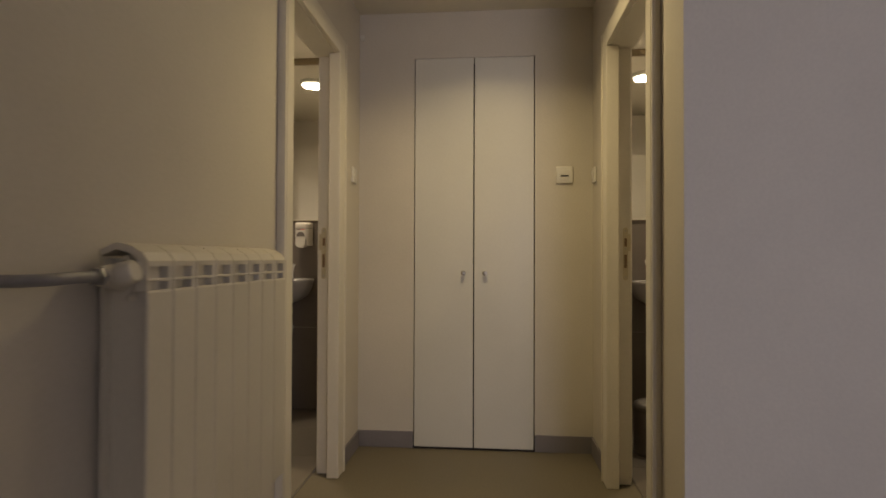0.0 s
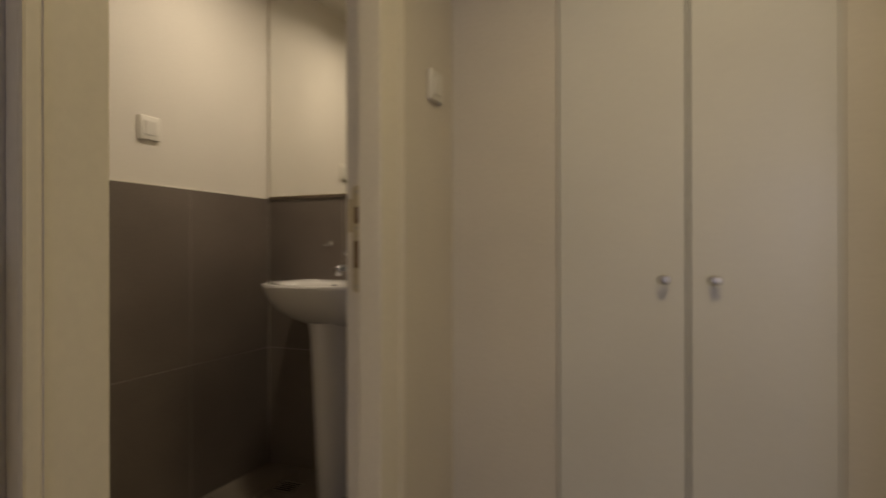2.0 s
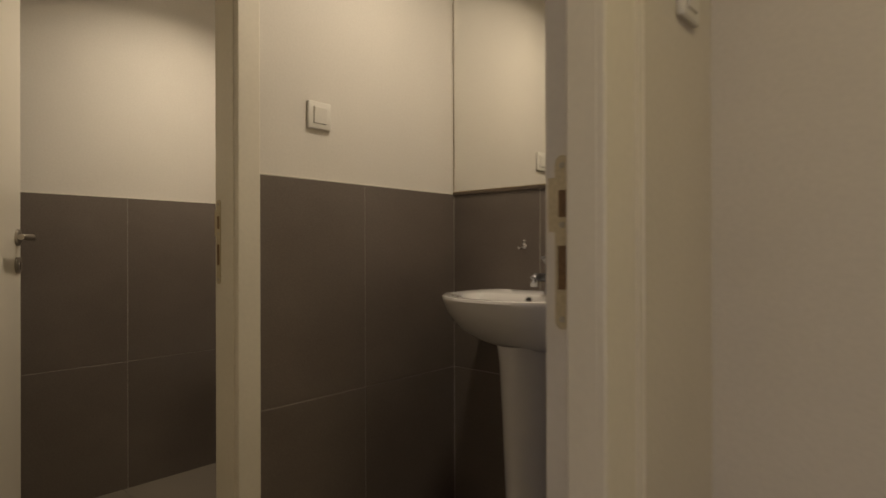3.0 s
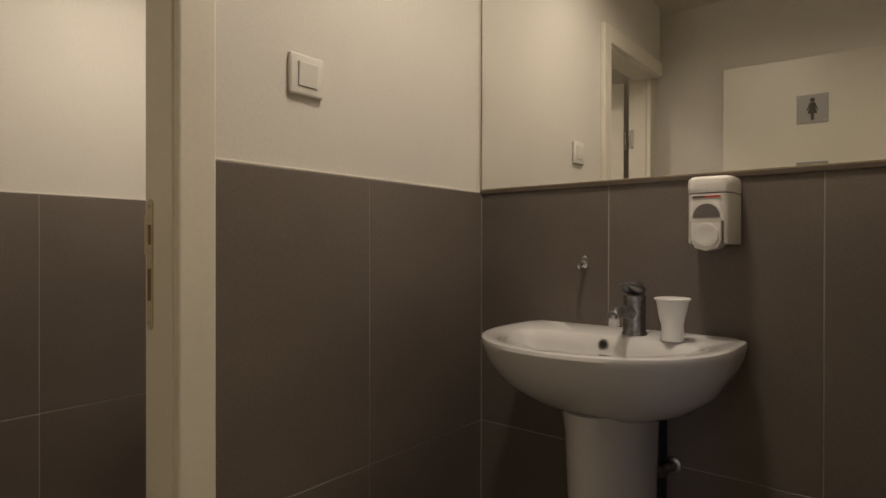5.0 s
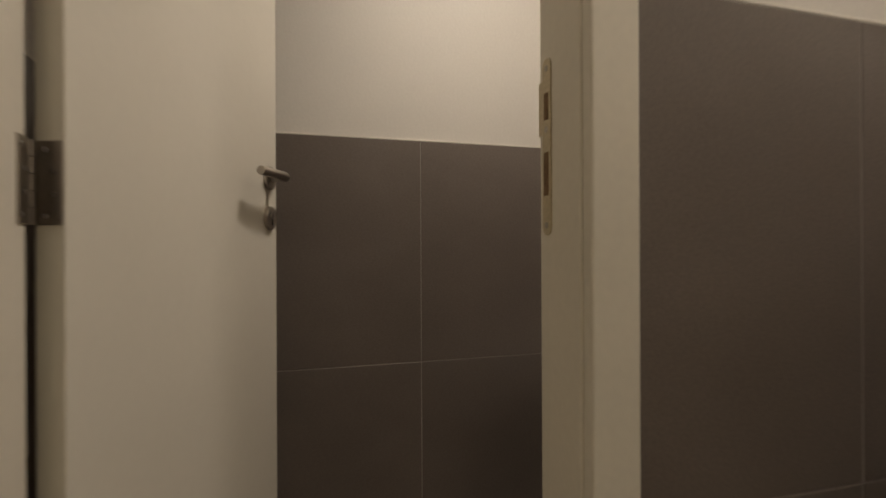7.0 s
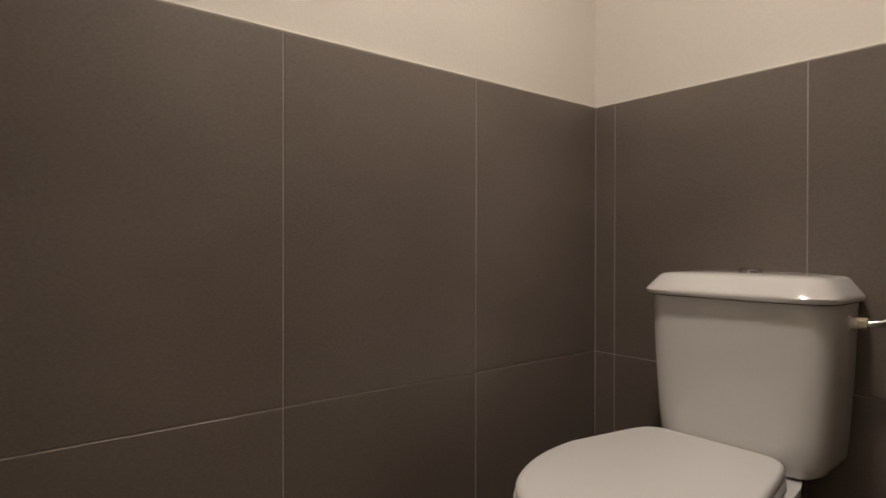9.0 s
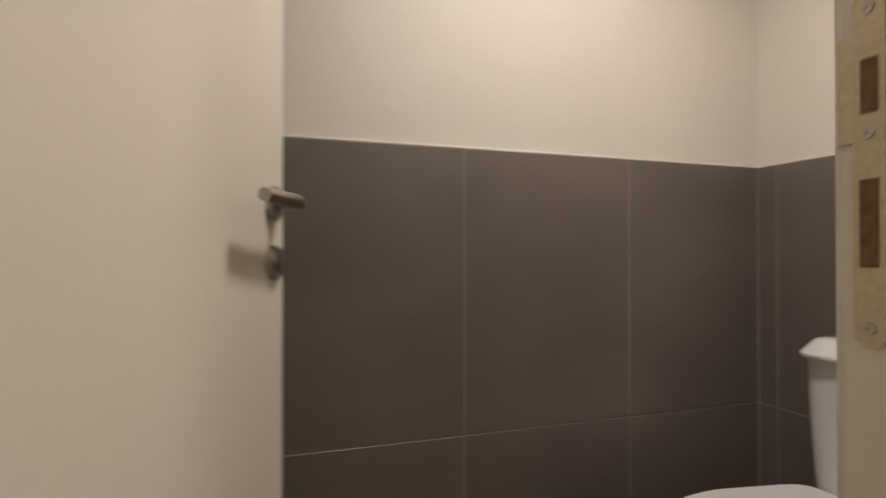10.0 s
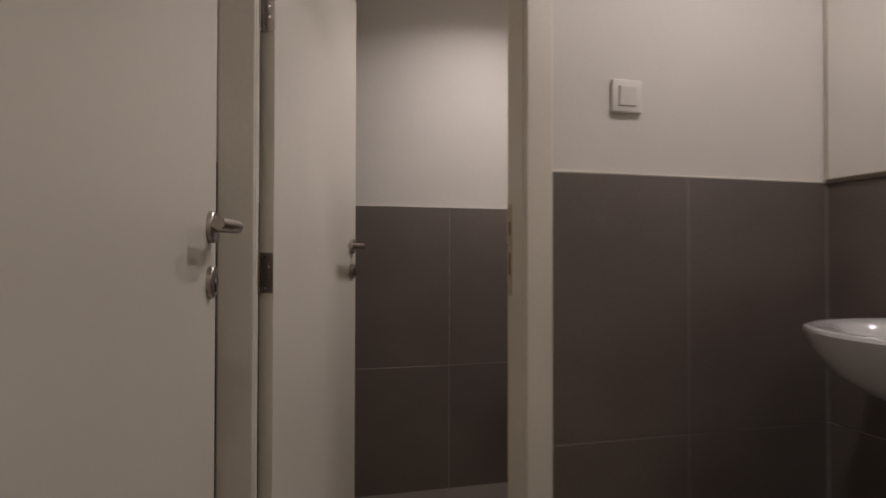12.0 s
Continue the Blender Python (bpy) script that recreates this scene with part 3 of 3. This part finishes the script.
def dispenser(x, label):
    d = thing("soap_dispenser", (x, 5.354, 1.065), label, "soap dispenser", "soap dispensers")
    w = 0.047
    def outline(z, k, depth):
        return oval(x, 5.354 - 0.002, z, w * k, depth, 0.0019, 40, 5, 9)
    part("housing", loft([outline(1.080, 0.975, 0.094), outline(1.083, 1.0, 0.098), outline(1.19, 1.0, 0.098)]), PLASTIC, d, smooth=True)
    part("lid_seam", loft([outline(1.1895, 0.985, 0.0965), outline(1.1935, 0.985, 0.0965)]), GREY, d)
    part("lid", loft([outline(1.193, 1.0, 0.099), outline(1.210, 1.02, 0.102), outline(1.222, 1.0, 0.098), outline(1.229, 0.90, 0.086)]), PLASTIC, d, smooth=True)
    y = 5.354 - 0.1
    win = [(x + 0.028 * math.cos(a), 1.138 + 0.030 * math.sin(a)) for a in [math.pi * i / 14 for i in range(15)]]
    rim = [(x + 0.034 * math.cos(a), 1.132 + 0.042 * math.sin(a)) for a in [math.pi * i / 14 for i in range(15)]]
    part("window_rim", loft([[(px, y - 0.0035, pz) for px, pz in rim], [(px, y + 0.004, pz) for px, pz in rim]]), PLASTIC, d)
    part("level_window", loft([[(px, y - 0.005, pz) for px, pz in win], [(px, y, pz) for px, pz in win]]), GREY, d, "grey see-through level window")
    tongue = [(x - 0.030, 1.128), (x + 0.030, 1.128), (x + 0.030, 1.088), (x + 0.022, 1.072), (x, 1.066), (x - 0.022, 1.072), (x - 0.030, 1.088)]
    part("push_lever", loft([[(px, y - 0.008, pz) for px, pz in tongue], [(px, y + 0.05, pz) for px, pz in tongue]]), PLASTIC, d)
    part("push_dish", lathe((x, y - 0.008, 1.100), [(0.0265, 0), (0.0262, 0.0028), (0.0245, 0.0034), (0.016, 0.0016), (0.006, 0.0008), (0.001, 0.0007)], (0, -1, 0), 32), PLASTIC, d, smooth=True)
    for side in (-1, 1):
        part("side_groove", box(x + side * 0.0315, x + side * 0.0330, y - 0.0004, y + 0.004, 1.082, 1.130), GREY, d)
    for side in (-1, 1):
        part("lid_catch", box(x + side * 0.020 - 0.004, x + side * 0.020 + 0.004, y - 0.0008, y + 0.003, 1.1868, 1.1890), PLASTIC, d)
    part("brand_bar", box(x - 0.030, x - 0.004, y - 0.0012, y + 0.003, 1.1815, 1.1850), INK, d)
    part("brand_bar", box(x - 0.004, x + 0.028, y - 0.0012, y + 0.003, 1.1815, 1.1850), RED, d)


for s, cx in ((-1, -1.335), (1, 1.215)):
    basin(cx)
faucet(-1.290, 5.275, 0.8665, -1, "limescaled chrome single-lever faucet on the basin")
faucet(1.195, 5.275, 0.8665, 1, "limescaled chrome single-lever faucet on the basin")
dispenser(-1.124, "white plastic soap dispenser with a grey window")
dispenser(1.365, "white plastic soap dispenser with a grey window")

cup = thing("plastic_cup", (-1.190, 5.235, 0.8668), "crumpled white plastic cup on the basin rim", "cup")
prof = [(0.0235, 0.0), (0.0245, 0.004), (0.0235, 0.022), (0.0228, 0.034), (0.0262, 0.048), (0.0318, 0.074), (0.0345, 0.089), (0.0385, 0.090), (0.0385, 0.094), (0.0345, 0.095), (0.030, 0.072), (0.0245, 0.046), (0.0212, 0.034), (0.0215, 0.006)]
loops = []
for r, h in prof:
    loops.append([(-1.190 + r * math.cos(a) * (1 + 0.07 * math.sin(3 * a + h * 60) * (0.015 < h < 0.06)), 5.235 + r * math.sin(a), 0.8668 + h) for a in [2 * math.pi * i / 32 for i in range(32)]])
part("cup_wall", loft(loops), CUP, cup, smooth=True)

hook = thing("wall_hook", (-1.455, 5.354, 1.010), "small chrome hook on the taupe tiles", "hook")
part("base_plate", lathe((-1.455, 5.354, 1.028), [(0.011, 0), (0.011, 0.005), (0.008, 0.007)], (0, -1, 0), 20), CHROME, hook, smooth=True)
part("base_plate", lathe((-1.455, 5.354, 1.043), [(0.008, 0), (0.008, 0.004), (0.006, 0.006)], (0, -1, 0), 20), CHROME, hook, smooth=True)
part("prong", tube([(-1.455, 5.350, 1.024), (-1.455, 5.335, 1.018), (-1.455, 5.322, 1.019), (-1.455, 5.316, 1.027)], 0.0045, 10), CHROME, hook, smooth=True)

for x0, x1, px in ((-1.400, -1.238, -1.268), (1.095, 1.235, 1.128)):
    trap = thing("drain_pipe", (px, 5.30, 0.012), "black waste pipe before a near-black sheet on the tiles", "pipe", "waste pipes")
    # thin near-black sheet lying flat on the tiles behind the pipe
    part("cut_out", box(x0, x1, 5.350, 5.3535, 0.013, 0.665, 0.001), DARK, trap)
    part("pipe", tube([(px, 5.29, 0.70), (px, 5.30, 0.64), (px + 0.003, 5.315, 0.55), (px + 0.002, 5.318, 0.30), (px, 5.318, 0.012)], 0.024, 16), DARK, trap, smooth=True)
    part("collar", lathe((px + 0.002, 5.316, 0.44), [(0.024, 0), (0.030, 0.004), (0.030, 0.034), (0.024, 0.038)], n=20), INK, trap, smooth=True)
stopv = thing("angle_valve", (-1.222, 5.30, 0.54), "small chrome angle valve on the tiled wall", "valve")
part("wall_flange", lathe((-1.222, 5.354, 0.548), [(0.020, 0), (0.019, 0.005), (0.012, 0.008)], (0, -1, 0), 20), DULL, stopv, smooth=True)
part("body", tube([(-1.222, 5.350, 0.548), (-1.226, 5.325, 0.548), (-1.234, 5.312, 0.546)], 0.011, 12), DULL, stopv, smooth=True)
part("knob", lathe((-1.232, 5.314, 0.546), [(0.010, 0), (0.015, 0.004), (0.015, 0.018), (0.011, 0.022)], (-0.5, -1, -0.3), 16), INK, stopv, smooth=True)

# ---- mirrors with their strips ----
for s, edge in ((-1, 1.793), (1, 1.622)):
    mir = thing("wall_mirror", (s * 1.29, 5.35, 1.25), "wide frameless wall mirror on brown strips", "mirror", "washroom mirrors")
    part("glass", box(s * 0.722, s * edge, 5.356, 5.3615, 1.2455, 2.275), SILVER, mir)
    part("bottom_strip", box(s * 0.722, s * edge, 5.347, 5.3535, 1.232, 1.2435, 0.001), BROWN, mir)
    part("bottom_bead", box(s * 0.722, s * edge, 5.349, 5.3558, 1.2440, 1.2470, 0.001), OAK, mir)
    part("side_edge", box(s * edge, s * (edge + 0.002), 5.3545, 5.3615, 1.2475, 2.275), OAK, mir)
    part("top_strip", box(s * 0.722, s * edge, 5.345, 5.3615, 2.2755, 2.3149), OAK, mir)


# ---- toilet ----
def toilet():
    cx, yw = -2.475, 5.452
    t = thing("toilet", (cx, 5.1, 0), "white ceramic toilet with cistern and closed lid", "toilet")
    cyc = yw - 0.070
    def tank(z, hw, front, sharp=5.2):
        return oval(cx + 0.026, cyc, z, hw + 0.003, front + 0.018, 0.068, 64, sharp, 10)
    part("cistern", loft([tank(0.400, 0.125, 0.060), tank(0.403, 0.148, 0.074), tank(0.412, 0.159, 0.080), tank(0.43, 0.165, 0.083), tank(0.47, 0.169, 0.085), tank(0.60, 0.178, 0.089), tank(0.735, 0.183, 0.092)]), CERAMIC, t, smooth=True)
    part("cistern_lid", loft([tank(0.737, 0.184, 0.096), tank(0.7385, 0.191, 0.106), tank(0.742, 0.1935, 0.109), tank(0.748, 0.194, 0.1095), tank(0.753, 0.191, 0.106), tank(0.779, 0.170, 0.084), tank(0.7835, 0.164, 0.079), tank(0.7865, 0.150, 0.066), tank(0.789, 0.10, 0.05)]), CERAMIC, t, smooth=True)
    part("flush_button", lathe((cx + 0.026, cyc + 0.005, 0.789), [(0.024, 0), (0.024, 0.005), (0.020, 0.008), (0.006, 0.0085)], n=24), CHROME, t, smooth=True)
    cy = 5.05
    def bowl(z, hw, front, back, sharp_back=3.0):
        return oval(cx, cy, z, hw, front, back, 56, 2.1, sharp_back)
    part("bowl", loft([bowl(0, 0.105, 0.12, 0.30, 4), bowl(0.02, 0.110, 0.13, 0.30, 4), bowl(0.14, 0.100, 0.12, 0.29, 4), bowl(0.25, 0.125, 0.19, 0.29, 4), bowl(0.34, 0.165, 0.265, 0.30, 4), bowl(0.385, 0.180, 0.290, 0.32, 4), bowl(0.398, 0.178, 0.288, 0.32, 4)]), CERAMIC, t, smooth=True)
    part("shelf", box(cx - 0.12, cx + 0.12, 5.30, 5.44, 0.36, 0.405, 0.012), CERAMIC, t, smooth=True)
    def seat(z, k):
        return [(cx + (x - cx) * (1 - 0.22 * max(0.0, y - cy) / 0.232), y, z) for x, y, _ in oval(cx, cy, z, 0.191 * k, 0.302 * k, 0.232 * (1 + (k - 1) * 0.6), 96, 2.05, 9.0)]
    part("seat_ring", loft([seat(0.400, 0.98), seat(0.403, 1.0), seat(0.416, 1.0), seat(0.419, 0.985)]), SEAT, t, smooth=True)
    part("lid", loft([seat(0.4195, 0.965), seat(0.422, 0.985), seat(0.433, 0.985), seat(0.438, 0.97), seat(0.4403, 0.945), seat(0.4405, 0.93)]), SEAT, t, "white plastic closed lid", smooth=True)
    for dx in (-0.075, 0.075):
        part("lid_hinge", tube([(cx + dx - 0.018, 5.293, 0.418), (cx + dx + 0.018, 5.293, 0.418)], 0.011, 14), SEAT, t, smooth=True)
    v = part("inlet_nut", lathe((cx + 0.200, 5.375, 0.700), [(0.014, 0), (0.014, 0.012), (0.010, 0.014), (0.010, 0.026)], (1, 0, 0), 14), PLASTIC, t, smooth=True)
    part("coupling", lathe((cx + 0.225, 5.375, 0.700), [(0.011, 0), (0.011, 0.016)], (1, 0, 0), 6), BRASS, v)
    part("hose", tube([(cx + 0.240, 5.375, 0.700), (cx + 0.262, 5.378, 0.702), (cx + 0.275, 5.39, 0.712), (cx + 0.290, 5.42, 0.722), (cx + 0.292, 5.4515, 0.724)], 0.007, 12), CHROME, v, smooth=True)


toilet()

# ---- things in the other washroom ----
pail = thing("plastic_pail", (1.065, 5.20, 0.8672), "small white lidded pail with a red and black label", "pail")
px, py, pz = 1.065, 5.20, 0.8672
part("tub", lathe((px, py, pz), [(0.048, 0), (0.050, 0.004), (0.057, 0.105), (0.058, 0.112)], n=32), PLASTIC, pail, smooth=True)
part("lid", lathe((px, py, pz + 0.112), [(0.061, 0), (0.062, 0.004), (0.061, 0.016), (0.056, 0.019), (0.03, 0.019)], n=32), PLASTIC, pail, smooth=True)
part("label", lathe((px, py, pz + 0.074), [(0.0552, 0), (0.0572, 0.026)], n=32, caps=(False, False)), INK, pail)
part("label_band", lathe((px, py, pz + 0.080), [(0.0562, 0), (0.0574, 0.013)], n=32, caps=(False, False)), RED, pail)
for k in range(5):
    a = radians(-130 + 22 * k)
    part("print_bar", box(px + 0.0525 * math.cos(a) - 0.005, px + 0.0525 * math.cos(a) + 0.004, py + 0.0525 * math.sin(a) - 0.001, py + 0.0525 * math.sin(a) + 0.003, pz + 0.02, pz + 0.034), RED if k % 2 else INK, pail)

bx, by = 0.905, 4.71
pbin = thing("pedal_bin", (bx, by, 0.004), "stainless steel pedal bin with a black base", "waste bin")
part("body", lathe((bx, by, 0.02), [(0.083, 0), (0.083, 0.215)], n=40), BIN_STEEL, pbin, smooth=True)
part("base_ring", lathe((bx, by, 0.004), [(0.085, 0), (0.087, 0.004), (0.086, 0.018), (0.083, 0.020)], n=40), GREY, pbin, smooth=True)
part("lid", lathe((bx, by, 0.237), [(0.086, 0), (0.087, 0.012), (0.080, 0.030), (0.055, 0.044), (0.015, 0.050)], n=40), BIN_STEEL, pbin, smooth=True)
part("collar", lathe((bx, by, 0.231), [(0.0845, 0), (0.0845, 0.006)], n=40), GREY, pbin)
part("pedal", box(bx - 0.022, bx + 0.022, by - 0.118, by - 0.080, 0.012, 0.022, 0.003), GREY, pbin)

vent = thing("access_panel", (1.445, 5.354, 0.14), "white framed opening with a dark inside, low in the tiled wall", "wall vent")
for x0, x1, z0, z1 in ((1.330, 1.352, 0.14, 0.55), (1.530, 1.560, 0.14, 0.55), (1.352, 1.530, 0.14, 0.162), (1.352, 1.530, 0.53, 0.55)):
    part("frame", box(x0, x1, 5.345, 5.3535, z0, z1, 0.002), PLASTIC, vent)
part("dark_inside", box(1.352, 1.530, 5.351, 5.3535, 0.162, 0.53), DARK, vent)

drain = thing("floor_drain", (-1.53, 5.15, 0.004), "square steel floor drain in the corner", "floor drain")
part("frame", box(-1.58, -1.48, 5.10, 5.20, 0.0125, 0.0150, 0.001), STEEL, drain)
for k in range(5):
    part("slot", box(-1.570, -1.490, 5.110 + k * 0.017, 5.118 + k * 0.017, 0.0150, 0.0158), DARK, drain)

clip = thing("cable_clip", (-0.600, 4.70, 2.17), "small white cable clip high in the corner", "clip")
part("body", box(-0.612, -0.590, 4.692, 4.710, 2.172, 2.198, 0.003), PLASTIC, clip)

# ---- wall tiles, floor tiles ----
tile_meshes = {}


def tile(parent, lo, hi, mat=TILE, name="tile", gap=0.0015):
    """One tile filling the box lo..hi but for half a joint round it in its own plane."""
    size = [h - l for l, h in zip(lo, hi)]
    thin = size.index(min(size))
    size = [d if i == thin else d - 2 * gap for i, d in enumerate(size)]
    key = (tuple(round(d, 4) for d in size), mat.name)
    if key not in tile_meshes:
        bm = box(-size[0] / 2, size[0] / 2, -size[1] / 2, size[1] / 2, -size[2] / 2, size[2] / 2, 0.0007, segments=1)
        me = bpy.data.meshes.new(name)
        bm.to_mesh(me)
        bm.free()
        me.materials.append(mat)
        tile_meshes[key] = me
    ob = new(name, tile_meshes[key])
    ob.location = [(l + h) / 2 for l, h in zip(lo, hi)]
    ob.parent = parent


def tiled(parent, axis, plane, out, cuts):
    """Two rows of tiles on the wall at axis = plane that faces out, cut at the given places, over a bed of grout."""
    a, b = cuts[0], cuts[-1]
    def block(u0, u1, z0, z1, d0, d1):
        p = sorted((plane + out * d0, plane + out * d1))
        u = sorted((u0, u1))
        return ((p[0], u[0], z0), (p[1], u[1], z1)) if axis == "x" else ((u[0], p[0], z0), (u[1], p[1], z1))
    lo, hi = block(a, b, 0.0, TILE_TOP, 0, 0.0068)
    part("grout_bed", box(lo[0], hi[0], lo[1], hi[1], lo[2], hi[2]), GROUT, parent)
    lo, hi = block(a, b, TILE_TOP, TILE_TOP + 0.005, 0, 0.0075)
    part("caulk_line", box(lo[0], hi[0], lo[1], hi[1], lo[2], hi[2], 0.0015), CAULK, parent)
    for u0, u1 in zip(cuts, cuts[1:]):
        for z0, z1 in ((0.006, TILE_JOINT), (TILE_JOINT, TILE_TOP)):
            lo, hi = block(u0, u1, z0, z1, 0.002, 0.008)
            tile(parent, lo, hi)


for s, side in ((-1, "left"), (1, "right")):
    SWITCH_X, STALL_X = PARTITION[side]
    w = lambda key: walls[side, key]
    tiled(w("switch"), "x", s * SWITCH_X, -s, [4.4885, 4.89, 5.353])
    tiled(w("switch"), "x", s * (SWITCH_X + 0.06), -s, [3.659, 3.6935])
    tiled(w("mirror"), "y", Y_MIRROR, -1, [s * 0.726, s * 0.92, s * 1.389, s * SWITCH_X])
    tiled(w("hall"), "x", s * WASH_X, s, [4.421, 4.89, 5.353])
    tiled(w("low"), "y", Y_LOW, 1, [s * 0.74, s * 1.26, s * (SWITCH_X + 0.05)])
    tiled(w("far"), "x", s * FAR_X, -s, [3.659, 4.049, 4.523, 4.997, 5.451])
    tiled(w("toilet"), "y", Y_TOILET, -1, [s * (STALL_X + 0.009), s * 2.362, s * 2.836, s * 2.907])
    tiled(w("switch"), "x", s * STALL_X, s, [4.4905, 4.97, 5.46])
    tiled(w("low"), "y", Y_LOW, 1, [s * STALL_X, s * 2.45, s * 2.898])
    for wall, cx, cy in (("mirror", SWITCH_X - 0.0085, Y_MIRROR - 0.0085), ("toilet", FAR_X - 0.0085, Y_TOILET - 0.0085)):
        part("corner_grout", box(s * cx - 0.0015, s * cx + 0.0015, cy - 0.0015, cy + 0.0015, 0.012, TILE_TOP - 0.004), GROUT, w(wall))
    # floor tiles in the washroom and the stall
    for label, x0, x1, y0, y1 in (("washroom", 0.73, SWITCH_X - 0.01, 3.66, 5.353), ("stall", STALL_X + 0.01, 2.898, 3.66, 5.45)):
        bed = structure("floor_" + label + "_" + side, box(s * x0, s * x1, y0, y1, 0.0, 0.009), GROUT, "grey-brown tiled " + label + " floor", "floor")
        xs = [x0] + [x for x in [0.7 + 0.45 * k for k in range(6)] if x0 + 0.03 < x < x1 - 0.03] + [x1]
        ys = [y0] + [y for y in [3.6 + 0.45 * k for k in range(6)] if y0 + 0.03 < y < y1 - 0.03] + [y1]
        for a, b in zip(xs, xs[1:]):
            for c, d in zip(ys, ys[1:]):
                tile(bed, (min(s * a, s * b), c, 0.004), (max(s * a, s * b), d, 0.012), FLOOR_TILE)
